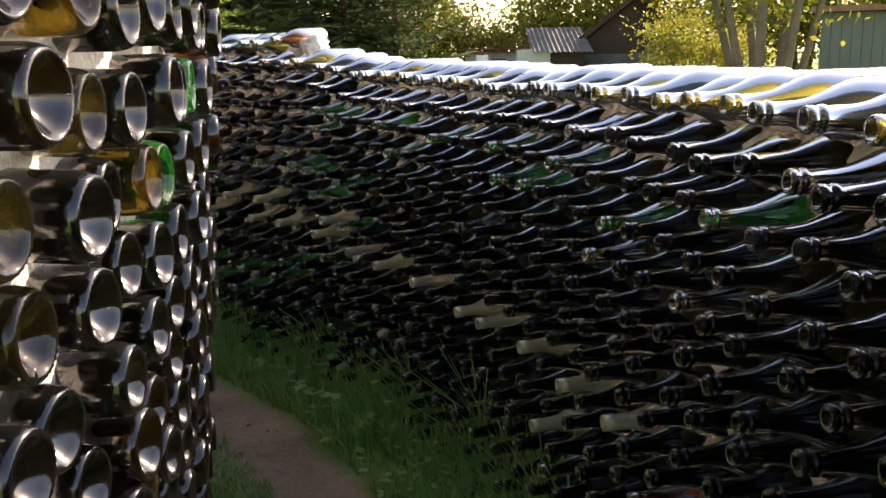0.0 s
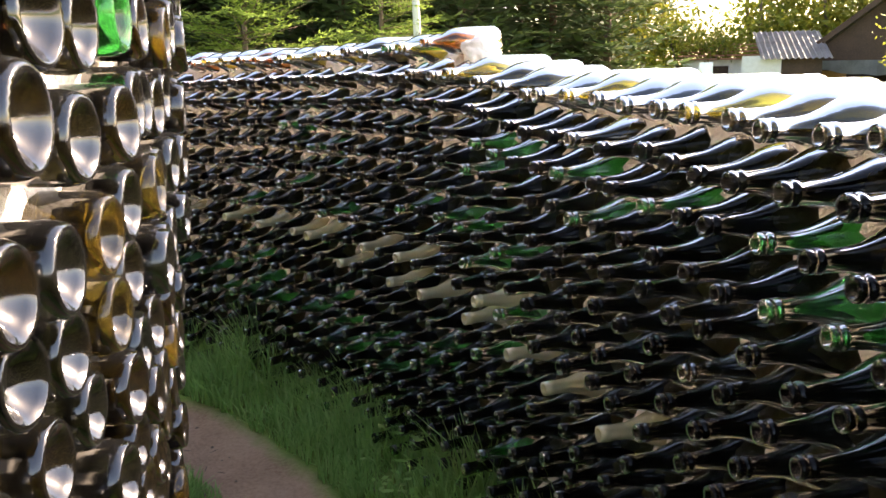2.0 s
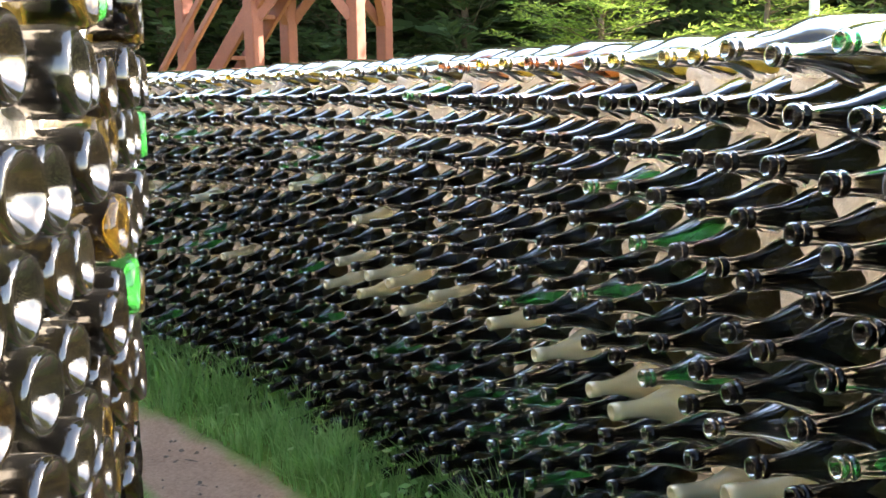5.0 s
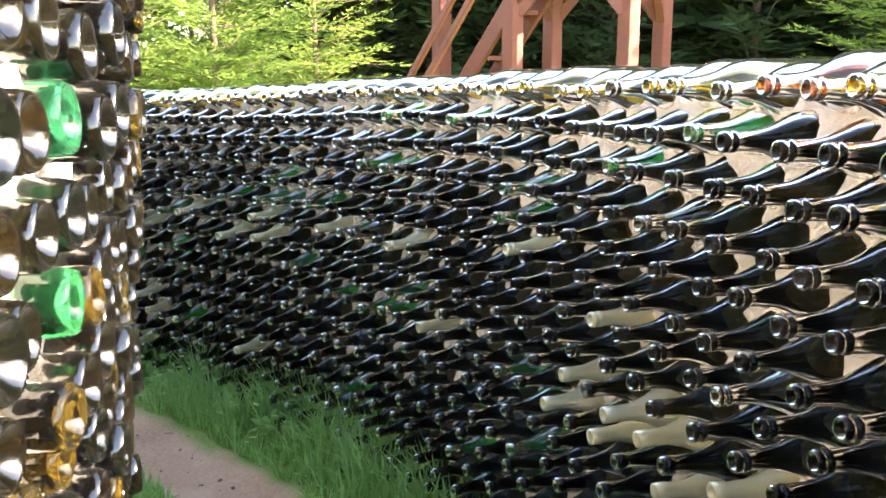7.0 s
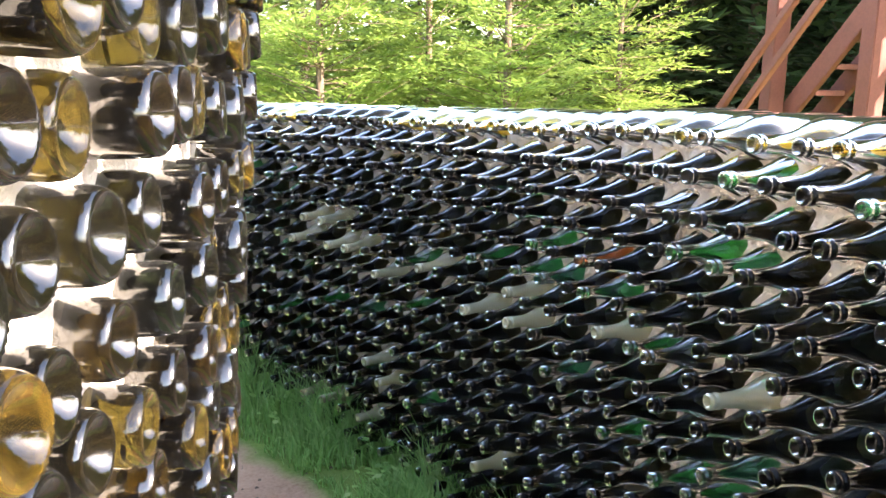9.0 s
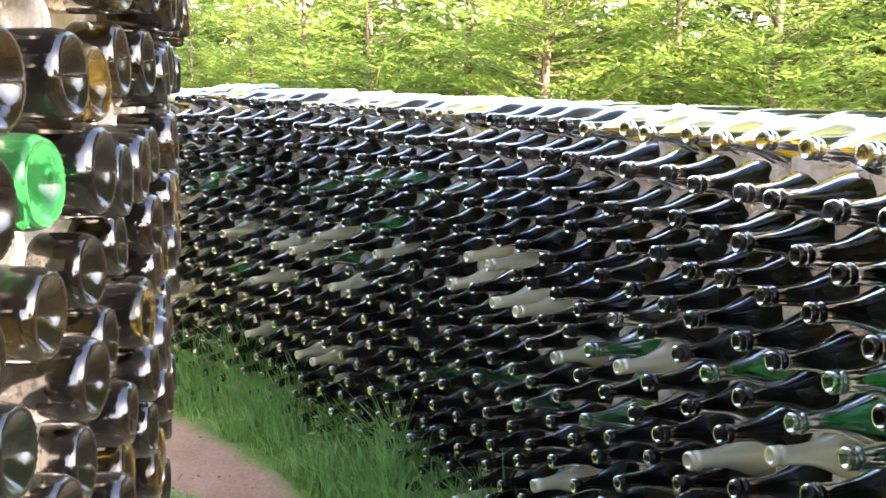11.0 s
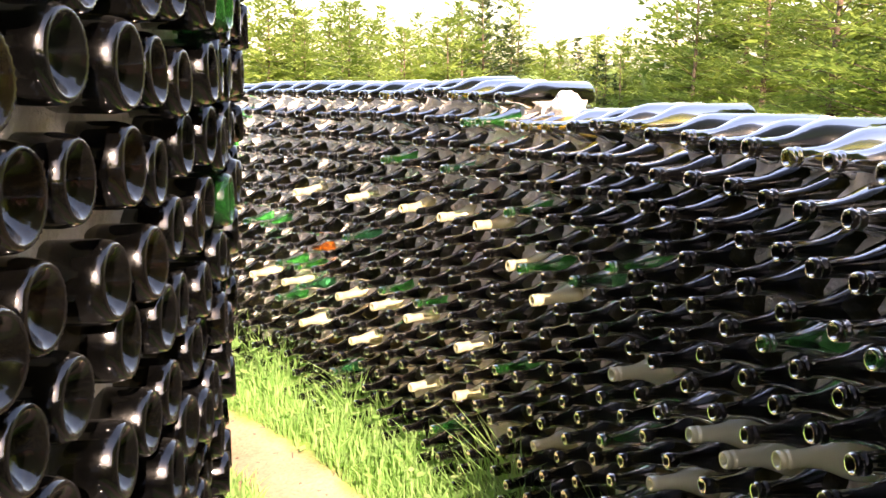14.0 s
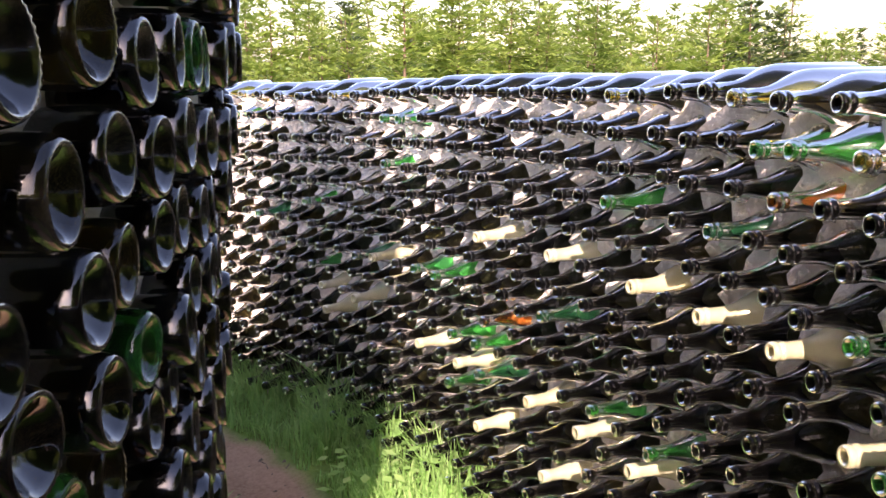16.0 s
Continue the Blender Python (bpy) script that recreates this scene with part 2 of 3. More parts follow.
def remap(n, l, value, lo, hi):
    r = n.new("ShaderNodeMapRange")
    r.inputs[1].default_value, r.inputs[2].default_value = lo, hi
    l.new(value, r.inputs[0])
    return r.outputs[0]


ground = new("ground", ground_mesh())
ground.data.materials.append(ground_material())
tagged(ground, "grassy ground with a trodden reddish-brown soil path", "ground", kind="structure")


# ---- wall cores ----
def ring_mesh(name, a0, a1, r_in, r_out, z_top, z_bottom, lumps=0.014, step=0.22, up=64):
    """A curved masonry core between two angles; r_in and r_out take (angle, height), z_top and z_bottom take an angle."""
    verts, faces = [], []
    cols = int(round((a1 - a0) / step))
    for side in (0, 1):
        for i in range(cols + 1):
            a = a0 + (a1 - a0) * i / cols
            zt, zb = z_top(a), z_bottom(a)
            for k in range(up + 1):
                z = zb + (zt - zb) * k / up
                r = (r_in if side == 0 else r_out)(a, z)
                x, y = polar(a, r)
                r += lumps * noise.noise((x * 13, y * 13, z * 13)) + lumps * 0.5 * noise.noise((x * 34, y * 34, z * 34))
                x, y = polar(a, r)
                if k == up:
                    z += 0.015 * noise.noise((x * 12, y * 12, 7))
                verts.append((x, y, z))
    n = (cols + 1) * (up + 1)
    ix = lambda s, i, k: s * n + i * (up + 1) + k
    for i in range(cols):
        for k in range(up):
            faces.append((ix(0, i, k), ix(0, i, k + 1), ix(0, i + 1, k + 1), ix(0, i + 1, k)))
            faces.append((ix(1, i, k), ix(1, i + 1, k), ix(1, i + 1, k + 1), ix(1, i, k + 1)))
        faces.append((ix(0, i, up), ix(1, i, up), ix(1, i + 1, up), ix(0, i + 1, up)))
    for k in range(up):
        faces.append((ix(0, 0, k), ix(1, 0, k), ix(1, 0, k + 1), ix(0, 0, k + 1)))
        faces.append((ix(0, cols, k), ix(0, cols, k + 1), ix(1, cols, k + 1), ix(1, cols, k)))
    return mesh_from(name, verts, faces, True)


def pointing(a, z):
    """Mortar pressed out between the bottles: how far it stands forward at a place on the wall."""
    k0 = math.floor((level(a) - z) / ROW)
    near = 1.0
    for k in (k0, k0 + 1):
        shift = 0.5 * (k % 2)
        c = (round(a / STEP - shift) + shift) * STEP
        near = min(near, math.hypot(radians(a - c) * 4.3, level(a) - k * ROW - z))
    t = max(0.0, min(1.0, (near - 0.05) / 0.014))
    return 0.036 * t * t * (3 - 2 * t)


def foot(a):
    return ground_z(*polar(a, 4.3)) - 0.1


# Sections of the outer wall: name, angles, first row below the level line.
OUTER = [("wall_outer_1", -24, 43.3, 1), ("wall_outer_2", 43.3, 93, 0), ("wall_outer_3", 93, 149.1, 0), ("wall_outer_4", 149.1, 212, -1)]
INNER_PARTS = [("wall_inner_1", -24, 38), ("wall_inner_2", 38, 90), ("wall_inner_3", 90, 128), ("wall_inner_4", 128, 164), ("wall_inner_5", 164, 212)]

outer_walls = []
for name, a0, a1, first in OUTER:
    me = ring_mesh(name, a0, a1, lambda a, z: mouth_r(z) + table(DEPTH, a) - 0.014 * max(0.0, min(1.0, (z - 0.95) / 0.2)) - pointing(a, z), lambda a, z: mouth_r(z) + 0.285, lambda a: level(a) - first * ROW - 0.012, foot, 0.026, 0.28, 70)
    me.materials.append(MORTAR)
    outer_walls.append(tagged(new(name, me), "ring wall of bottles laid in beige mortar, necks towards the path", "wall", kind="structure"))


def inner_top(a):
    return 2.2 if a < 164 else 0.95


inner_walls = []
for name, a0, a1 in INNER_PARTS:
    me = ring_mesh(name, a0, a1, lambda a, z: inner_r(a, z) - 0.3, lambda a, z: inner_r(a, z) - 0.056, lambda a: inner_top(min(a, a1 - 0.01) if a1 <= 164 else a), lambda a: ground_z(*polar(a, 3.4)) - 0.1)
    me.materials.append(MORTAR)
    inner_walls.append(tagged(new(name, me), "inner ring wall of bottles laid in mortar, bottoms towards the path", "wall", kind="structure"))

# ---- bottles ----
NECKED = [(0.02, 0.0), (0.02, 0.0085), (0.0, 0.0095), (-0.001, 0.0132), (0.003, 0.0152), (0.008, 0.0154), (0.0095, 0.0142), (0.013, 0.0142), (0.0145, 0.0157), (0.02, 0.0157), (0.022, 0.0143), (0.05, 0.0152), (0.066, 0.0178), (0.084, 0.0245), (0.101, 0.0328), (0.118, 0.0397), (0.136, 0.0432), (0.155, 0.0442), (0.285, 0.0445), (0.297, 0.039), (0.298, 0.032), (0.28, 0.0)]
NECKED_PLAIN = [(0.015, 0.0), (0.0, 0.0095), (0.0, 0.015), (0.02, 0.0157), (0.022, 0.0143), (0.055, 0.0157), (0.084, 0.0245), (0.114, 0.0382), (0.14, 0.0437), (0.24, 0.044), (0.24, 0.0)]
BASED = [(-0.022, 0.0), (-0.02, 0.009), (-0.0145, 0.018), (-0.006, 0.0262), (-0.0008, 0.0302), (0.0, 0.0325), (-0.002, 0.0355), (-0.007, 0.0375), (-0.016, 0.039), (-0.15, 0.039), (-0.15, 0.0)]
BASED_PLAIN = [(-0.018, 0.0), (-0.008, 0.0245), (0.0, 0.031), (-0.004, 0.0368), (-0.016, 0.039), (-0.12, 0.039), (-0.12, 0.0)]


def shapes(name, profile, segs, knurl=-1):
    made = {}
    for tone, mat in GLASS.items():
        made[tone] = mesh_from(name, *lathe(profile, segs, knurl), smooth=True)
        made[tone].materials.append(mat)
    return made


neck_mesh = shapes("bottle", NECKED, 16)
base_mesh = shapes("bottle", BASED, 64, 5)
neck_far = lathe(NECKED_PLAIN, 9)
base_far = lathe(BASED_PLAIN, 12)

# Clear and green bottles of the outer wall, row by row: places along the row.
CLEAR_ROWS = {4: "91 93 95 98 101", 5: "47 70 71 89", 6: "44 53 57 61 65 69 70 72 76 79 88 106", 7: "60 62 67 80 81 84", 8: "23 27 29 32 33 35 37 40 42 43 45 78 107 109", 9: "7 9 11 13 14 17 19 21 23 25 27 30 41 43 45 51 82 91 94 96 98 101 103 108", 11: "10 67 87 91 97 100", 12: "67 79 80 83 94", 13: "61", 14: "68 70 71", 15: "83"}
GREEN_ROWS = {0: "28 91 105 106", 1: "50 53", 2: "93 96", 3: "4 10 13 16 19 22 23 47 53 73 75 77 89", 4: "8 13 19 24 32 48 60 80 85", 5: "57 60 62 86 88", 6: "22 25 27 56 65 66 88 98 103 104 107", 7: "23 109", 8: "22 53 59 66 94 96 101 102", 9: "47 53 54 56 68 70 81 84 89 100", 10: "23", 11: "25 38 40 42 46", 12: "26 28 29 31 33 35 37 38", 13: "28 30 31 49"}
CLEAR_AT = {(k, int(j)) for k, text in CLEAR_ROWS.items() for j in text.split()}
GREEN_AT = {(k, int(j)) for k, text in GREEN_ROWS.items() for j in text.split()}


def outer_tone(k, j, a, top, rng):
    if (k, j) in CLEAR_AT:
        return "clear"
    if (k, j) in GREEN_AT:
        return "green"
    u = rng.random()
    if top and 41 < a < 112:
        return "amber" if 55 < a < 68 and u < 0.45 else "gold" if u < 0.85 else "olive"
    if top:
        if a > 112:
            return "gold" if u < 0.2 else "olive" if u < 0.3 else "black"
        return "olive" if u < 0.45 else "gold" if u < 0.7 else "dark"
    return "green" if u < 0.02 else "olive" if u < 0.05 else "amber" if u < 0.056 else "black"


def bottle_pose(a, r, z, rng, sway=1.5):
    x, y = polar(a, r)
    return Matrix.Translation((x, y, z)) @ Matrix.Rotation(radians(a + rng.uniform(-sway, sway) * 1.6), 4, "Z") @ Matrix.Rotation(radians(rng.uniform(-sway, sway)), 4, "Y") @ Matrix.Rotation(rng.uniform(0, 6.28), 4, "X")


class Heap:
    """Many far bottles joined by glass into one mesh."""
    def __init__(self):
        self.verts, self.faces, self.slots, self.count = [], [], [], 0

    def add(self, shape, m, slot, size):
        v, f = shape
        pts = np.array(v) * size
        mat = np.array(m)
        self.verts.append(pts @ mat[:3, :3].T + mat[:3, 3])
        self.faces += [tuple(i + self.count for i in q) for q in f]
        self.slots += [slot] * len(f)
        self.count += len(v)

    def link(self, name, parent, label):
        if not self.count:
            return
        me = mesh_from(name, np.concatenate(self.verts), self.faces, True)
        for mat in GLASS.values():
            me.materials.append(mat)
        me.polygons.foreach_set("material_index", self.slots)
        ob = new(name, me)
        ob.parent = parent
        tagged(ob, label, kind="stuff")


TONES = list(GLASS)
KNOWN = {"dark": "dark green-black glass bottle", "black": "nearly black green glass bottle", "olive": "olive glass bottle", "gold": "olive glass bottle with a sunlit yellow glow in its tint", "brown": "dark olive-brown glass bottle", "green": "bright green glass bottle", "amber": "amber brown glass bottle", "clear": "clear glass bottle, cream tint standing in for light through it"}
PART_ROWS = 8


def lay_outer():
    rng = random.Random(5)
    for (name, a0, a1, first), wall in zip(OUTER, outer_walls):
        heap = Heap()
        for k in range(first, 19):
            top = k == first
            for j in range(int(a0 / STEP) - 1, int(a1 / STEP) + 2):
                a = (j + 0.5 * (k % 2)) * STEP + rng.uniform(-0.15, 0.15)
                if not a0 + 0.3 <= a < a1 + 0.3:
                    continue
                z = level(a) - k * ROW + rng.uniform(-0.007, 0.007)
                if z < ground_z(*polar(a, 4.2)) + 0.02:
                    continue
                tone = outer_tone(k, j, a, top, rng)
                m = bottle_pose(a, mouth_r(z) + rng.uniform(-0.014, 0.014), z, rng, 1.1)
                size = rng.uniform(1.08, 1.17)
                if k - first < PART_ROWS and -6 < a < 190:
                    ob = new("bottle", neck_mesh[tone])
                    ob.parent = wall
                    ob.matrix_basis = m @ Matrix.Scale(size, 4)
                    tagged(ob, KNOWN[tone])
                else:
                    heap.add(neck_far, m, TONES.index(tone), size)
        heap.link("bottle_rows", wall, "rows of mostly dark green glass bottles laid in mortar")


def inner_tone(a, z, rng):
    u = rng.random()
    if 45 < a < 112:
        return "brown" if u < 0.42 else "olive" if u < 0.6 else "green" if u < 0.64 else "dark"
    return "brown" if u < 0.22 else "green" if u < 0.25 else "amber" if u < 0.253 else "olive" if u < 0.38 else "dark"


def lay_inner():
    rng = random.Random(9)
    step, row = 1.76, 0.085
    for (name, a0, a1), wall in zip(INNER_PARTS, inner_walls):
        heap = Heap()
        for k in range(0, 33):
            for j in range(int(a0 / step) - 1, int(a1 / step) + 2):
                a = (j + 0.5 * (k % 2)) * step + rng.uniform(-0.25, 0.25)
                if not a0 <= a < a1:
                    continue
                z = ground_z(*polar(a, 3.4)) + 0.06 + k * row + rng.uniform(-0.012, 0.012)
                if z > inner_top(a) - 0.03:
                    continue
                tone = inner_tone(a, z, rng)
                m = bottle_pose(a, inner_r(a, z) + rng.uniform(-0.014, 0.014), z, rng, 2.5)
                size = rng.uniform(0.84, 0.95) if 58 < a < 116 else rng.uniform(0.92, 1.03)
                if 0.45 < z < 1.6 and -4 < a < 160:
                    ob = new("bottle", base_mesh[tone])
                    ob.parent = wall
                    ob.matrix_basis = m @ Matrix.Scale(size, 4)
                    tagged(ob, KNOWN[tone])
                else:
                    heap.add(base_far, m, TONES.index(tone), size)
        heap.link("bottle_rows", wall, "rows of mostly dark glass bottles laid in mortar")


# ---- plants ----
class Sprays:
    """Collects small leaf blades as quads."""
    def __init__(self):
        self.v, self.f = [], []

    def blade(self, p, d, side, length, width):
        """A pointed blade from p along d."""
        n = len(self.v)
        mid = p + d * length * 0.45
        self.v += [p, mid + side * width, p + d * length, mid - side * width]
        self.f.append((n, n + 1, n + 2, n + 3))


def trunk_mesh(height, r0, r1, rng, lean=0.03, segs=9, rings=10, start=(0, 0, -0.2), way=None):
    verts, faces = [], []
    way = Vector(way) if way else Vector((rng.uniform(-lean, lean), rng.uniform(-lean, lean), 1))
    for k in range(rings + 1):
        f = k / rings
        c = Vector(start) + way * (height * f) + Vector((math.sin(f * 5 + r0 * 90), math.cos(f * 4), 0)) * 0.03 * height * 0.15
        r = r0 + (r1 - r0) * f
        for i in range(segs):
            t = 2 * math.pi * i / segs
            verts.append(c + Vector((math.cos(t), math.sin(t), 0)) * r * (1 + 0.1 * noise.noise((i, k, r0))))
    for k in range(rings):
        for i in range(segs):
            j = (i + 1) % segs
            faces.append((k * segs + i, k * segs + j, (k + 1) * segs + j, (k + 1) * segs + i))
    return verts, faces


def conifer_meshes(seed, height, low, whorl, limbs, gap, blade, fade):
    """Trunk with whorls of limbs, and a crown of needle sprays. gap: metres between sprays; blade: length and half width of a spray; fade: how fast the crown thins upwards."""
    rng = random.Random(seed)
    tv, tf = trunk_mesh(height, 0.012 * height + 0.01, 0.008, rng)
    s = Sprays()
    z = low
    while z < height - 0.1:
        f = (z - low) / (height - low)
        reach = min(0.36 * height * (1 - f) ** 0.75 + 0.1, max(1.9, 0.19 * height))
        thin = 1 + fade * f
        for b in range(limbs):
            az = rng.uniform(0, 2 * math.pi)
            out = Vector((math.cos(az), math.sin(az), 0.25 + 0.5 * f + rng.uniform(-0.35, 0.35)))
            L = reach * rng.uniform(0.55, 1.12)
            base = Vector((0, 0, z + rng.uniform(-0.1, 0.1)))
            n = len(tv)
            side = Vector((-math.sin(az), math.cos(az), 0))
            tip = base + out * L * 0.95 + Vector((0, 0, -0.18 * L))
            w = 0.005 + 0.005 * L
            tv += [base + side * w, base - side * w, base + Vector((0, 0, w)), tip]
            tf += [(n, n + 2, n + 3), (n + 2, n + 1, n + 3), (n + 1, n, n + 3)]
            g = 0.12
            while g < 1.0:
                p = base + out * L * g + Vector((0, 0, -0.2 * L * g * g))
                for sgn in (-1, 1):
                    tl = (0.07 + 0.34 * L * (1 - g)) * rng.uniform(0.6, 1.25)
                    d = (out * 0.8 + side * sgn * rng.uniform(0.5, 1.0) + Vector((0, 0, rng.uniform(-0.4, 0.1)))).normalized()
                    c = 0.0
                    while c < tl:
                        pp = p + d * c
                        for s2 in (-1, 1):
                            d2 = (d * 0.8 + d.cross(Vector((0, 0, 1))) * s2 * rng.uniform(0.4, 0.9) + Vector((0, 0, rng.uniform(-0.3, 0.35)))).normalized()
                            wd = d2.cross(Vector((rng.uniform(-0.8, 0.8), rng.uniform(-0.8, 0.8), 1))).normalized()
                            s.blade(pp, d2, wd, blade[0] * rng.uniform(0.7, 1.3), blade[1] * rng.uniform(0.7, 1.3))
                        c += gap * thin
                    s.blade(p + d * tl * 0.9, d, side, blade[0], blade[1])
                g += gap * 1.1 * thin / L
        z += whorl * rng.uniform(0.75, 1.25) * (1 + 0.5 * fade * f)
    return mesh_from("trunk", tv, tf, True), mesh_from("crown", s.v, s.f)


CONIFERS = {}
CONIFER_KINDS = {
    "near": (3, 3.3, 0.2, 0.1, 7, 0.05, (0.075, 0.0095), 1.5),
    "near_b": (17, 3.7, 0.25, 0.11, 7, 0.052, (0.08, 0.01), 1.5),
    "wood": (12, 8.0, 0.3, 0.19, 8, 0.2, (0.3, 0.045), 3.0),
    "forest_screen": (41, 17.0, 1.5, 0.55, 8, 0.55, (0.85, 0.15), 0.4),
    "far": (31, 3.6, 0.1, 0.19, 6, 0.18, (0.24, 0.04), 0.5),
    "far_b": (37, 4.4, 0.15, 0.21, 6, 0.19, (0.26, 0.042), 0.5),
}


def conifer(x, y, shape, scale, turn, dark=False):
    key = (shape, dark)
    if key not in CONIFERS:
        t, c = conifer_meshes(*CONIFER_KINDS[shape])
        t.materials.append(BARK_PINE)
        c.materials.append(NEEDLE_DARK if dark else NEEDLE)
        CONIFERS[key] = (t, c)
    t, c = CONIFERS[key]
    tree = thing("spruce_tree", "dark green spruce in the wood behind the wall" if dark else "light green young spruce behind the wall", "tree", pose(x, y, ground_z(x, y), 0, 0, turn) @ Matrix.Scale(scale, 4), "spruces round the place")
    part("trunk", t, BARK_PINE, tree)
    part("crown", c, NEEDLE, tree)


def at_bearing(bearing, distance, eye=(-2.5, 3.2)):
    return eye[0] + distance * math.cos(radians(bearing)), eye[1] + distance * math.sin(radians(bearing))


def plant_conifers():
    rng = random.Random(21)
    # sunlit young spruces close behind the wall
    for bearing, dist, shape, sc in ((148, 10.2, "near", 1.15), (154, 8.4, "near_b", 1.1), (160, 9.6, "near", 1.2), (166, 8.4, "near_b", 1.1), (172, 10.4, "near", 1.2), (177, 9.2, "near_b", 1.05), (182, 10.6, "near", 1.05), (186, 12.5, "near_b", 0.9), (190, 13.5, "near", 0.85), (108, 9.5, "near_b", 1.15), (99, 12, "near", 1.35), (157, 12.5, "near_b", 1.2), (169, 13, "near_b", 1.3)):
        x, y = at_bearing(bearing, dist)
        conifer(x, y, shape, sc, rng.uniform(0, 360))
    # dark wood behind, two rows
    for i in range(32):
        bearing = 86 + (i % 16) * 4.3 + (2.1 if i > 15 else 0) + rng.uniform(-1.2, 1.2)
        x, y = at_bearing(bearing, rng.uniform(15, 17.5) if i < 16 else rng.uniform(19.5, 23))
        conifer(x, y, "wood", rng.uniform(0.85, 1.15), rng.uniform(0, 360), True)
    # taller spruces added behind it all, mostly unseen, to keep sky off the glass
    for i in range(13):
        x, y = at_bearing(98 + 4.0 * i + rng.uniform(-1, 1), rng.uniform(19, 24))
        conifer(x, y, "forest_screen", rng.uniform(1.1, 1.4), rng.uniform(0, 360), True)
    # lighter trees filling in behind the young spruces
    for i in range(18):
        x, y = at_bearing(149 + 2.6 * i + rng.uniform(-0.8, 0.8), rng.uniform(14, 18))
        conifer(x, y, "far_b" if i % 2 else "far", rng.uniform(1.0, 1.25) * (1.0 if i < 15 else 0.75), rng.uniform(0, 360))
    # young plantation in the distance
    for i in range(104):
        bearing = 192 + (i % 52) * 1.55 + rng.uniform(-1, 1)
        dist = rng.uniform(13, 20) if i < 52 else rng.uniform(24, 36)
        x, y = at_bearing(bearing, dist, (-5, 3.5))
        low = 193 < bearing < 206
        lift = 1.3 + dist * (0.045 if low else 0.085) * rng.uniform(0.7, 1.25)
        conifer(x, y, "far" if i % 2 else "far_b", lift / (3.6 if i % 2 else 4.4), rng.uniform(0, 360), rng.random() < 0.12)


def broadleaf_meshes(seed, height, stems, spread, count, size, clumps, clear=0.3):
    """Leaning stems with limbs, and a loose crown of leaf clumps."""
    rng = random.Random(seed)
    tv, tf = [], []
    ends = []
    for k in range(stems):
        az = 2 * math.pi * (k + rng.uniform(-0.2, 0.2)) / stems
        way = Vector((math.cos(az) * spread * rng.uniform(0.6, 1.1), math.sin(az) * spread * rng.uniform(0.6, 1.1), 1)) if stems > 1 else Vector((0.05, 0.02, 1))
        h = height * rng.uniform(0.6, 0.8)
        v, f = trunk_mesh(h, 0.03 * height / (1 + 0.15 * stems) * rng.uniform(0.8, 1.1), 0.02, rng, start=(math.cos(az) * 0.12 * (stems > 1), math.sin(az) * 0.12 * (stems > 1), -0.2), way=way)
        n = len(tv)
        tv += v
        tf += [tuple(i + n for i in q) for q in f]
        for b in range(7):
            g = rng.uniform(clear, 1.0)
            base = way * h * g
            a2 = rng.uniform(0, 2 * math.pi)
            limb = Vector((math.cos(a2), math.sin(a2), rng.uniform(0.0, 0.7))) * height * rng.uniform(0.12, 0.24)
            v, f = trunk_mesh(limb.length, 0.025, 0.006, rng, segs=5, rings=3, start=base, way=limb.normalized())
            n = len(tv)
            tv += v
            tf += [tuple(i + n for i in q) for q in f]
            ends.append(base + limb)
            ends.append(base + limb * 0.6)
    s = Sprays()
    for k in range(clumps):
        c = rng.choice(ends) + Vector((rng.gauss(0, 1), rng.gauss(0, 1), rng.gauss(0, 0.8))) * height * 0.07
        r = height * rng.uniform(0.04, 0.09)
        for q in range(count // clumps):
            p = c + Vector((rng.gauss(0, 1), rng.gauss(0, 1), rng.gauss(0, 0.8))) * r
            d = Vector((rng.gauss(0, 1), rng.gauss(0, 1), rng.gauss(-0.4, 0.7))).normalized()
            side = d.cross(Vector((rng.gauss(0, 1), rng.gauss(0, 1), rng.gauss(0, 1)))).normalized()
            s.blade(p, d, side, size * rng.uniform(0.7, 1.3), size * 0.3)
    return mesh_from("trunk", tv, tf, True), mesh_from("crown", s.v, s.f)


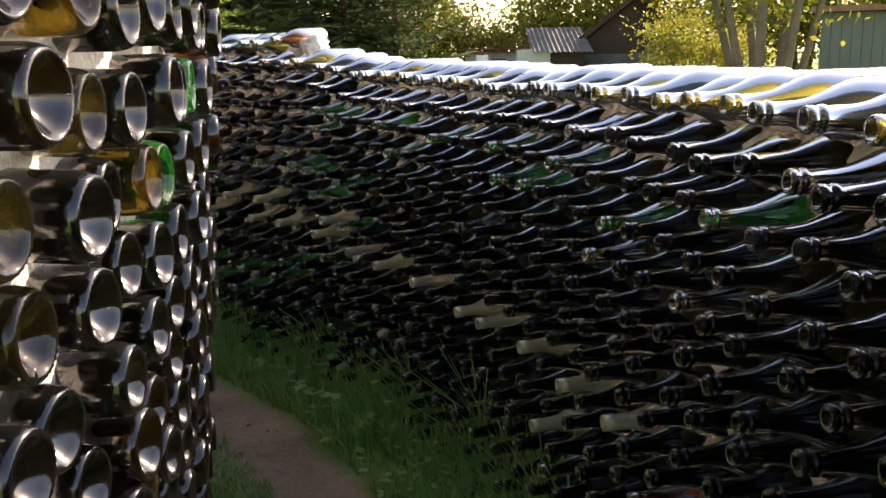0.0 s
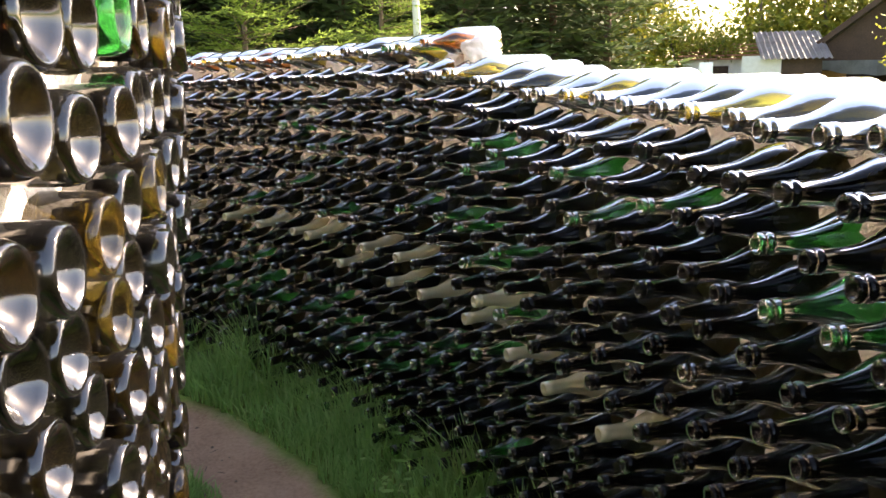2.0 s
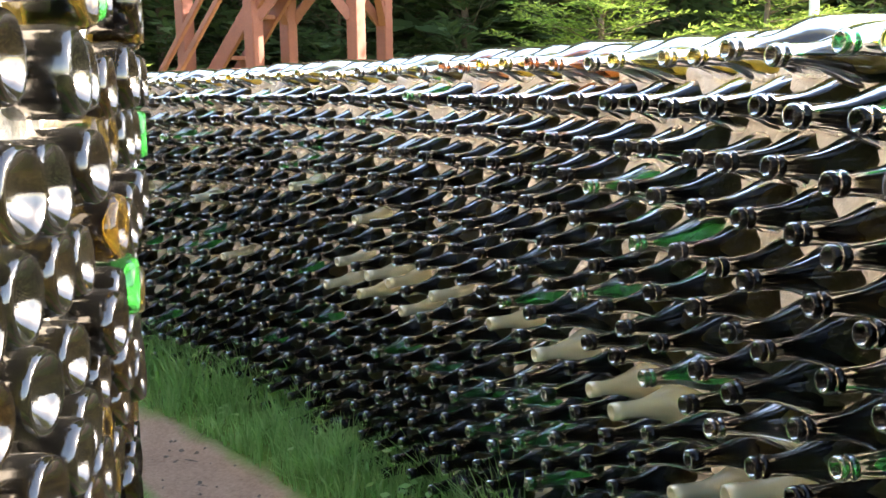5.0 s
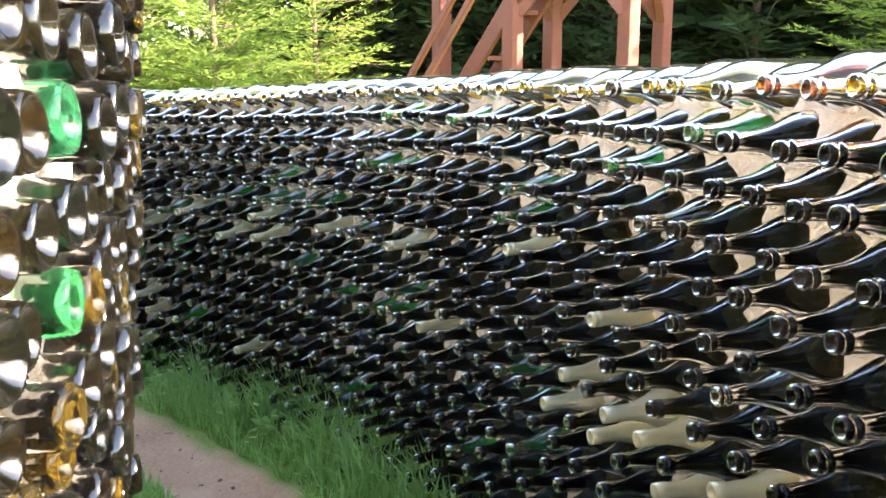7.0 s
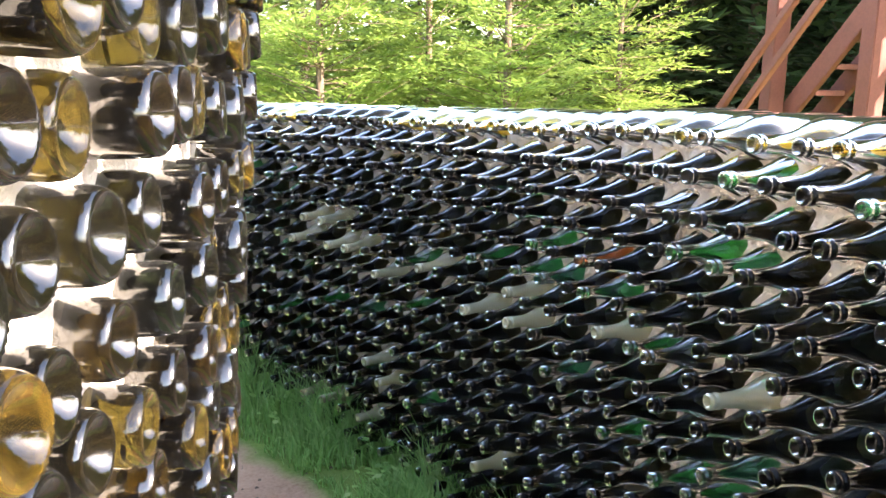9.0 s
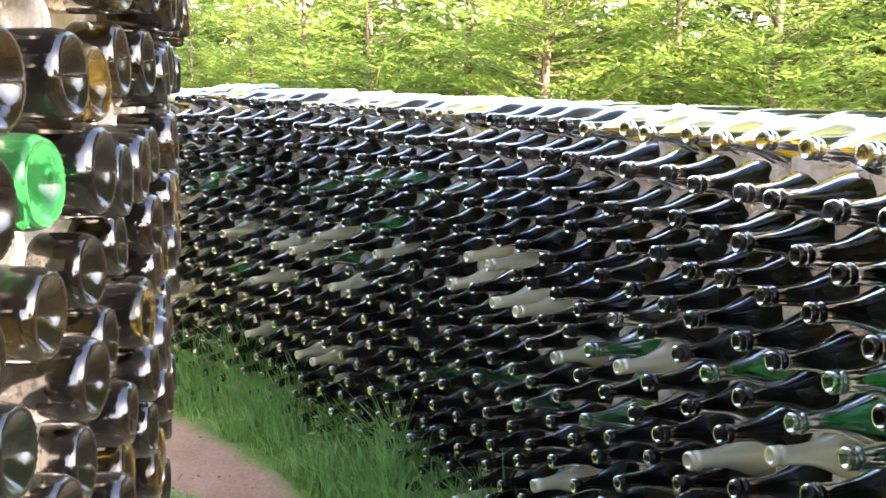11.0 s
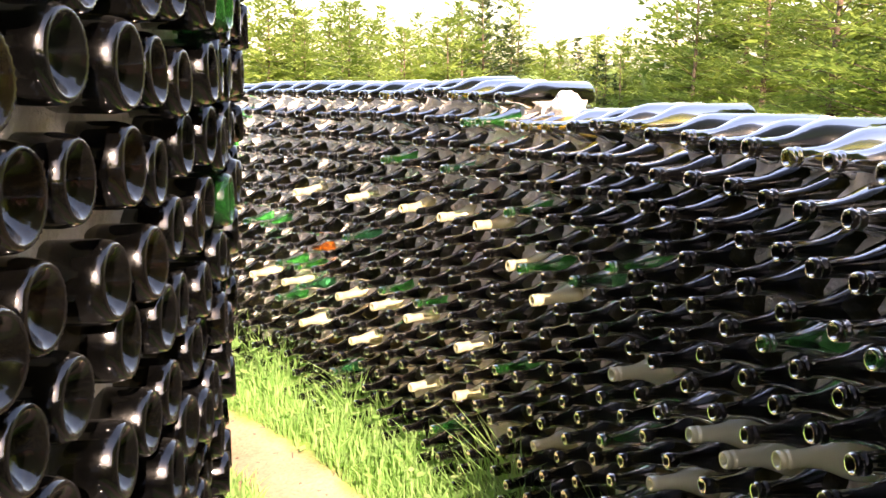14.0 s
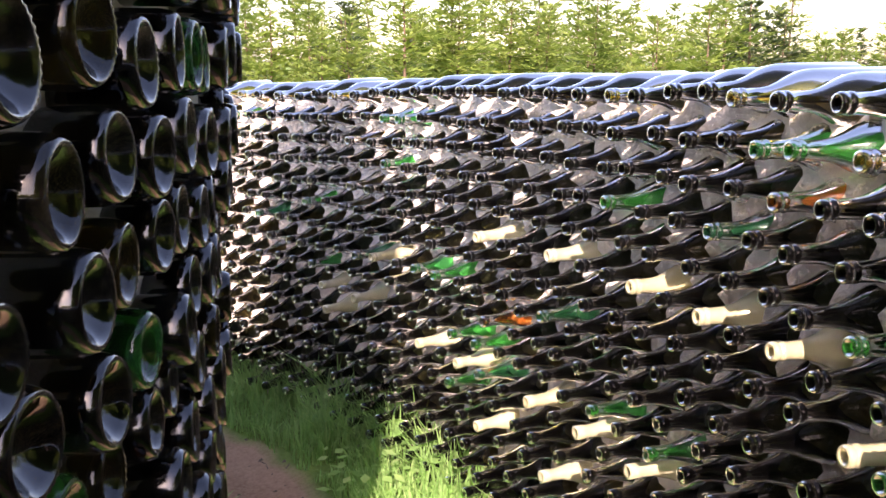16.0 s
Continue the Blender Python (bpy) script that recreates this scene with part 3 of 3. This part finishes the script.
def plant_broadleaves():
    big = broadleaf_meshes(4, 5.2, 6, 0.35, 9000, 0.11, 150, 0.6)
    shrub = broadleaf_meshes(6, 3.0, 5, 0.5, 7000, 0.09, 110)
    slim = broadleaf_meshes(8, 6.0, 3, 0.22, 6000, 0.17, 150)
    for me in (big, shrub, slim):
        me[0].materials.append(BARK)
        me[1].materials.append(LEAVES)
    eye = (0.0, 0.3)
    rng = random.Random(2)
    rows = [(69.5, 11.5, big, 1.0, "many-stemmed tree with yellowing green leaves")]
    rows += [(b, d, shrub, sc, "leafy green and yellow bush") for b, d, sc in ((73.5, 17, 0.8), (88, 25, 1.0), (53, 16, 0.9), (46, 15, 1.0))]
    rows += [(b, d, slim, sc, "slender broadleaf tree turning yellow") for b, d, sc in ((84, 27, 0.9), (80, 27, 1.0), (76, 27, 0.95), (72, 26, 1.0), (68, 25, 0.9), (63, 29, 1.1), (58, 28, 1.0), (91, 26, 0.9), (52, 26, 1.0), (95, 24, 0.85), (46, 25, 1.0))]
    for b, d, me, sc, label in rows:
        x, y = at_bearing(b, d, eye)
        tree = thing("broadleaf_tree" if me is not shrub else "bush", label, "tree" if me is not shrub else "bush", pose(x, y, ground_z(x, y), 0, 0, rng.uniform(0, 360)) @ Matrix.Scale(sc, 4))
        part("trunk", me[0], BARK, tree)
        part("crown", me[1], LEAVES, tree)
    # birch with a pale trunk in front of the wood
    x, y = at_bearing(105.2, 14.0, (0, 1.0))
    rng2 = random.Random(14)
    birch = thing("birch_tree", "slender birch with a white trunk by the wood", "tree", pose(x, y, ground_z(x, y)))
    part("trunk", mesh_from("trunk", *trunk_mesh(7.0, 0.075, 0.03, rng2, lean=0.01), smooth=True), BIRCH, birch, "white birch bark with dark scars")
    s = Sprays()
    for q in range(5000):
        z = rng2.uniform(3.4, 7.4)
        a, r = rng2.uniform(0, 6.28), abs(rng2.gauss(0, 0.7))
        d = Vector((rng2.gauss(0, 1), rng2.gauss(0, 1), -0.6)).normalized()
        s.blade(Vector((math.cos(a) * r, math.sin(a) * r, z)), d, d.cross(Vector((0.3, 0.2, 1))).normalized(), 0.1, 0.03)
    part("crown", mesh_from("crown", s.v, s.f), LEAVES, birch)


# ---- grass along the walls ----
def grass_strip(name, count, r_of, height_of, seed, label):
    rng = np.random.default_rng(seed)
    a = rng.uniform(-12, 205, count)
    u = rng.random(count)
    verts, faces = [], []
    for ang, t in zip(a, u):
        r = r_of(ang, t)
        x, y = polar(ang, r)
        clump = 0.5 + 0.5 * noise.noise((x * 3.2, y * 3.2, seed))
        tuft = noise.noise((x * 9, y * 9, seed + 4))
        if tuft < -0.25 or clump < 0.18:
            continue
        h = height_of(ang, t) * (0.3 + 1.2 * clump * clump) * rng.uniform(0.55, 1.2)
        az = rng.uniform(0, 6.283)
        bend = h * rng.uniform(0.1, 0.75)
        w = rng.uniform(0.0026, 0.0052)
        z = ground_z(x, y) - 0.035 * math.exp(-((r - 3.73) / 0.2) ** 2) - 0.015
        dx, dy = math.cos(az), math.sin(az)
        n = len(verts)
        for f, k in ((0.0, 1.0), (0.55, 0.85)):
            ox, oy, oz = dx * bend * f * f, dy * bend * f * f, h * f
            verts.append((x + ox - dy * w * k, y + oy + dx * w * k, z + oz))
            verts.append((x + ox + dy * w * k, y + oy - dx * w * k, z + oz))
        verts.append((x + dx * bend, y + dy * bend, z + h * (1 - 0.25 * bend / h)))
        faces += [(n, n + 1, n + 3, n + 2), (n + 2, n + 3, n + 4)]
    me = mesh_from(name, verts, faces)
    me.materials.append(GRASS)
    tagged(new(name, me), label, "grass", kind="stuff")


# ---- play tower behind the wall ----
def play_tower():
    posts = [(-7.44, 8.63), (-6.67, 9.29), (-7.24, 10.39), (-7.8, 9.44)]
    tower = thing("play_tower", "red-stained timber play tower with a steep stair", "play tower", pose(*posts[0], ground_z(*posts[0])))
    base = Vector((*posts[0], ground_z(*posts[0])))
    local = [Vector((x, y, base.z)) - base for x, y in posts]
    deck, up = 2.6, Vector((0, 0, 1))
    for p in local:
        part("post", box_bm(p.x - 0.07, p.y - 0.07, -0.1, p.x + 0.07, p.y + 0.07, deck + 0.9, 0.008), WOOD_RED, tower)
    for i in range(4):
        p, q = local[i], local[(i + 1) % 4]
        d = (q - p).normalized()
        part("beam", beam_bm(p + up * (deck - 0.12) + d * 0.06, q + up * (deck - 0.12) - d * 0.06, 0.06, 0.15), WOOD_RED, tower)
        for s0, e in ((p, d), (q, -d)):
            part("brace", beam_bm(s0 + e * 0.05 + up * (deck - 0.62), s0 + e * 0.4 + up * (deck - 0.18), 0.08, 0.1), WOOD_RED, tower)
    n = 10
    for i in range(n):
        f0, f1 = i / n, (i + 0.94) / n
        a, b = local[0].lerp(local[3], f0), local[0].lerp(local[3], f1)
        c, d = local[1].lerp(local[2], f0), local[1].lerp(local[2], f1)
        bm = bmesh.new()
        vs = [bm.verts.new((v.x, v.y, deck + h)) for h in (-0.03, 0.0) for v in (a, b, d, c)]
        for f in ((3, 2, 1, 0), (4, 5, 6, 7), (0, 1, 5, 4), (1, 2, 6, 5), (2, 3, 7, 6), (3, 0, 4, 7)):
            bm.faces.new([vs[k] for k in f])
        part("deck_board", bm, WOOD_RED, tower)
    # stair rising along x to the deck, with a post and two rails beside it
    foot_x, top_x = -9.55, -7.0
    place = lambda x, y, z: Vector((x, y, z + base.z)) - base
    for y in (8.64, 8.98):
        part("stringer", beam_bm(place(foot_x, y, 0.0), place(top_x, y, deck - 0.05), 0.05, 0.17), WOOD_RED, tower)
    for i in range(1, 13):
        x, z = foot_x + (top_x - foot_x) * i / 13, deck * i / 13
        c = place(x, 0, z)
        part("tread", box_bm(c.x - 0.1, 8.67 - base.y, z - 0.02, c.x + 0.13, 8.95 - base.y, z + 0.02, 0.004), WOOD_RED, tower)
    p = place(-8.35, 8.5, 0)
    part("post", box_bm(p.x - 0.07, p.y - 0.07, -0.1, p.x + 0.07, p.y + 0.07, 3.2, 0.008), WOOD_RED, tower)
    for drop in (0.0, 0.27):
        low, high = place(-9.3 + drop, 7.85, 0.06), place(-6.85 + drop * 0.2, 7.85, 2.5 - drop * 0.8)
        part("handrail", beam_bm(low, high, 0.045, 0.06), WOOD_RED, tower)
        part("bracket", beam_bm(high, Vector((0, -0.07, high.z)), 0.05, 0.07), WOOD_RED, tower)


# ---- sheds and yard buildings beyond the wall ----
def prism(points, y0, y1):
    """A slab: the outline in x and z, drawn out along y."""
    bm = bmesh.new()
    a = [bm.verts.new((x, y0, z)) for x, z in points]
    b = [bm.verts.new((x, y1, z)) for x, z in points]
    bm.faces.new(a)
    bm.faces.new(b[::-1])
    for i in range(len(points)):
        j = (i + 1) % len(points)
        bm.faces.new((a[j], a[i], b[i], b[j]))
    bmesh.ops.recalc_face_normals(bm, faces=bm.faces[:])
    return bm


def facing(bearing, distance, eye=(0, 0.3)):
    """A place whose local x runs to the right as seen from the path and local y away from it."""
    x, y = at_bearing(bearing, distance, eye)
    return pose(x, y, ground_z(x, y), 0, 0, bearing - 90)


def yard():
    shed = thing("garden_shed", "dark boarded open shed with a steep gable and grey canvas", "shed", facing(78.4, 22))
    # local x: right, z: up
    part("gable", prism([(-1.35, 1.2), (1.25, 1.2), (0.35, 2.55)], 0.0, 0.06), WOOD_DARK, shed, "dark red-brown boarded gable")
    part("roof", prism([(-1.95, 0.95), (-1.88, 0.86), (0.35, 2.58), (0.35, 2.72)], -0.25, 2.6), WOOD_DARK, shed)
    part("roof", prism([(1.6, 1.2), (1.52, 1.12), (0.36, 2.58), (0.36, 2.72)], -0.25, 2.6), WOOD_DARK, shed)
    part("back_wall", box_bm(-1.4, 2.45, -0.1, 1.3, 2.55, 1.3), WOOD_DARK, shed)
    for x in (-1.3, -0.55, 0.6, 1.15):
        part("post", box_bm(x - 0.07, 0.02, -0.1, x + 0.07, 0.16, 1.2, 0.01), WOOD_OAK, shed, "orange timber post")
    for x0, x1, z0, z1 in ((-1.1, -0.45, 0.4, 1.0), (0.35, 1.1, 0.3, 0.75)):
        part("counter", box_bm(x0, 0.2, -0.1, x1, 0.7, z1, 0.02), WOOD_OAK, shed, "orange timber counter")
    bm = bmesh.new()
    grid = [[bm.verts.new((-1.3 + 2.9 * i / 12, -0.1 - 0.05 * math.sin(i * 1.7), 1.22 - (0.12 + 0.2 * math.sin(math.pi * i / 12) + 0.02 * math.sin(i * 2.3)) * k / 3)) for k in range(4)] for i in range(13)]
    for i in range(12):
        for k in range(3):
            bm.faces.new((grid[i][k], grid[i + 1][k], grid[i + 1][k + 1], grid[i][k + 1]))
    bmesh.ops.solidify(bm, geom=bm.faces[:], thickness=0.015)
    part("canvas", bm, CANVAS, shed, "sagging grey canvas sheet")

    hut = thing("small_hut", "small pale hut with a corrugated grey roof", "hut", facing(82.9, 21))
    part("wall", box_bm(-0.85, 0, -0.1, -0.05, 1.6, 1.35, 0.01), PLASTER, hut, "pale rendered wall")
    part("door", box_bm(-0.05, 0.01, -0.1, 0.75, 0.06, 1.3, 0.008), WOOD_DARK, hut, "dark vertical board door")
    part("wall", box_bm(-0.03, 0.1, -0.1, 0.72, 1.6, 1.28, 0.01), WOOD_DARK, hut)
    bm = bmesh.new()
    n = 36
    rows = []
    for i in range(n + 1):
        x = -0.45 + 1.4 * i / n
        lift = 0.02 * math.sin(i * math.pi / 1.5)
        rows.append([bm.verts.new((x + (0.0 if k == 0 else -0.25), -0.2 + 1.9 * k, 1.28 + 0.62 * k + lift)) for k in (0, 1)])
    for i in range(n):
        bm.faces.new((rows[i][0], rows[i + 1][0], rows[i + 1][1], rows[i][1]))
    bmesh.ops.solidify(bm, geom=bm.faces[:], thickness=0.02)
    part("roof", bm, TIN, hut, "weathered corrugated roof sheet")

    house = thing("low_outhouse", "low pale outhouse with an old red tile roof", "outhouse", facing(86.4, 24))
    part("wall", box_bm(-0.9, 0, -0.1, 0.9, 1.8, 1.3, 0.01), PLASTER, house)
    for i in range(5):
        bm = box_bm(-1.05, -0.2 + 0.3 * i, 1.3 + 0.09 * i, 1.05, 0.15 + 0.3 * i, 1.34 + 0.09 * i, 0.01)
        part("roof_course", bm, CLAY, house)
    part("window", box_bm(-0.2, -0.02, 0.75, 0.2, 0.02, 1.15), WOOD_DARK, house)

    notice = thing("notice_board", "white paper notice on a wooden post", "notice", facing(87.4, 10.5))
    part("post", box_bm(-0.025, 0.02, -0.1, 0.025, 0.07, 1.28, 0.004), WOOD_DARK, notice)
    part("sheet", box_bm(-0.07, 0, 1.02, 0.07, 0.012, 1.27, 0.002), PAPER, notice)

    barn = thing("grey_green_building", "long grey-green clad building with a red roof edge", "building", facing(60.5, 20))
    for i in range(30):
        x = -2.2 + 0.2 * i
        part("cladding_board", box_bm(x, -0.01 * (i % 2), -0.1, x + 0.194, 0.03, 1.98, 0.004), GREY_GREEN, barn)
    part("wall", box_bm(-2.18, 0.034, -0.1, 3.78, 3.0, 1.95), GREY_GREEN, barn)
    part("roof", prism([(-2.4, 1.99), (4.0, 1.99), (4.0, 2.1), (-2.4, 2.1)], -0.25, 3.2), CLAY, barn, "red roof edge")

    lamp = thing("yard_lamp", "small white lamp on a wooden pole", "lamp", facing(69.9, 11.0))
    part("pole", box_bm(-0.06, 0, -0.1, 0.06, 0.12, 3.0, 0.01), BARK, lamp)
    part("lamp_head", box_bm(-0.05, -0.06, 1.93, 0.06, -0.003, 2.02, 0.012), PAPER, lamp, "white lamp head")


# ---- bottle and plaster on the wall's steps ----
def lump_mesh(name, size, seed, amount=0.25):
    bm = bmesh.new()
    bmesh.ops.create_icosphere(bm, subdivisions=4, radius=1)
    for v in bm.verts:
        c = v.co
        k = 1 + amount * noise.noise((c.x * 1.6 + seed, c.y * 1.6, c.z * 1.6)) + 0.4 * amount * noise.noise((c.x * 4 + seed, c.y * 4, c.z * 4)) + 0.12 * amount * noise.noise((c.x * 14, c.y * 14, c.z * 14))
        v.co = Vector((c.x * size[0], c.y * size[1], c.z * size[2])) * k
    for f in bm.faces:
        f.smooth = True
    me = bpy.data.meshes.new(name)
    bm.to_mesh(me)
    bm.free()
    return me


def wall_top_things():
    a, z = 43.1, EYE + 0.078
    x, y = polar(a, mouth_r(z) + 0.0)
    brown = new("brown_bottle", mesh_from("brown_bottle", *lathe([(p * 0.86, r * 0.92) for p, r in NECKED], 32), smooth=True))
    brown.data.materials.append(GLASS["amber"])
    brown.matrix_world = Matrix.Translation((x, y, z)) @ Matrix.Rotation(radians(a), 4, "Z") @ Matrix.Rotation(radians(-2), 4, "Y")
    tagged(brown, "large amber brown bottle lying on the wall top in white plaster", "bottle")
    x, y = polar(a - 0.7, mouth_r(z) + 0.17)
    cap = new("plaster_lump", lump_mesh("plaster_lump", (0.066, 0.052, 0.043), 3, 0.35))
    cap.data.materials.append(PLASTER)
    cap.matrix_world = pose(x, y, z - 0.026, 0, 0, a)
    tagged(cap, "lump of white plaster holding a brown bottle on the wall", "plaster")
    a = 147.9
    z = level(149) + ROW + 0.006
    x, y = polar(a, mouth_r(z) + 0.14)
    cap = new("plaster_lump", lump_mesh("plaster_lump", (0.042, 0.042, 0.036), 8))
    cap.data.materials.append(PLASTER)
    cap.matrix_world = pose(x, y, z - 0.02, 0, 0, a)
    tagged(cap, "rounded lump of white plaster at the step in the wall", "plaster")


def plaster_bits():
    rng = random.Random(6)
    shapes_made = [lump_mesh("plaster_bit", (0.03, 0.022, 0.012), k, 0.5) for k in (2, 5, 9)]
    for me in shapes_made:
        me.materials.append(PLASTER)
    for i in range(12):
        a = rng.uniform(112, 175)
        top = -1 if a > 148 else 0
        j = round(a / STEP - 0.5 * (top % 2)) + 0.5 * (top % 2)
        a = j * STEP
        z = level(a) - top * ROW + 0.041
        x, y = polar(a, mouth_r(z) + rng.uniform(0.19, 0.27))
        ob = new("plaster_bit", shapes_made[i % 3])
        ob.matrix_world = pose(x, y, z, 0, 0, rng.uniform(0, 360)) @ Matrix.Scale(rng.uniform(0.4, 0.8), 4)
        tagged(ob, "small white scrap of plaster stuck on a bottle", "plaster", "plaster scraps on the wall top")


def weeds():
    rng = random.Random(77)
    me = []
    for k in range(3):
        s = Sprays()
        for q in range(14):
            az = rng.uniform(0, 6.28)
            h = rng.uniform(0.04, 0.15)
            p = Vector((rng.gauss(0, 0.03), rng.gauss(0, 0.03), 0))
            top = p + Vector((math.cos(az) * h * 0.5, math.sin(az) * h * 0.5, h))
            s.blade(p, (top - p).normalized(), Vector((-math.sin(az), math.cos(az), 0)), (top - p).length * 1.05, 0.0015)
            d = Vector((math.cos(az), math.sin(az), rng.uniform(-0.3, 0.35))).normalized()
            s.blade(top, d, d.cross(Vector((0, 0, 1))).normalized(), rng.uniform(0.022, 0.045), rng.uniform(0.007, 0.014))
        m = mesh_from("weed_plant", s.v, s.f)
        m.materials.append(GRASS)
        me.append(m)
    for i in range(46):
        a = rng.uniform(20, 185)
        r = rng.uniform(3.98, 4.2)
        x, y = polar(a, r)
        ob = new("weed_plant", me[i % 3])
        ob.matrix_world = pose(x, y, ground_z(x, y) - 0.02, 0, 0, rng.uniform(0, 360)) @ Matrix.Scale(rng.uniform(0.7, 1.5), 4)
        tagged(ob, "small broad-leaved green weed beside the path", "weed", "weeds by the path")


def path_litter():
    rng = random.Random(31)
    verts, faces = [], []
    for i in range(420):
        a, r = rng.uniform(-5, 190), rng.gauss(3.73, 0.13)
        x, y = polar(a, r)
        z = ground_z(x, y) - 0.035 * math.exp(-((r - 3.73) / 0.2) ** 2) + 0.02 * noise.noise((x * 2.2, y * 2.2, 0))
        size = rng.uniform(0.004, 0.011)
        long = rng.choice((1.0, 1.4, 3.5))
        turn = rng.uniform(0, 6.28)
        n = len(verts)
        for cx, cy, cz in ((-1, -1, -0.4), (1, -0.8, -0.4), (0.9, 1, -0.4), (-0.8, 0.9, -0.4), (0.1, 0.0, 0.75)):
            ux, uy = cx * size * long, cy * size * (1.0 if long < 2 else 0.3)
            verts.append((x + ux * math.cos(turn) - uy * math.sin(turn), y + ux * math.sin(turn) + uy * math.cos(turn), z + cz * size * (1.0 if long < 2 else 0.4)))
        faces += [(n, n + 1, n + 4), (n + 1, n + 2, n + 4), (n + 2, n + 3, n + 4), (n + 3, n, n + 4), (n + 3, n + 2, n + 1, n)]
    me = mesh_from("path_litter", verts, faces)
    me.materials.append(BARK)
    tagged(new("path_litter", me), "small stones and dry twigs scattered on the soil path", "litter", kind="stuff")


yard()
play_tower()
plant_conifers()
plant_broadleaves()
grass_strip("grass_outer", 36000, lambda a, t: 3.93 + 0.33 * (1 - (1 - t) ** 1.5), lambda a, t: 0.15 + 0.33 * t, 11, "uncut green grass along the foot of the outer wall")
grass_strip("grass_inner", 26000, lambda a, t: table(INNER, a) - 0.14 + 0.38 * t, lambda a, t: 0.24 - 0.13 * t, 12, "short green grass along the foot of the inner wall")
weeds()
path_litter()
wall_top_things()
plaster_bits()
lay_outer()
lay_inner()
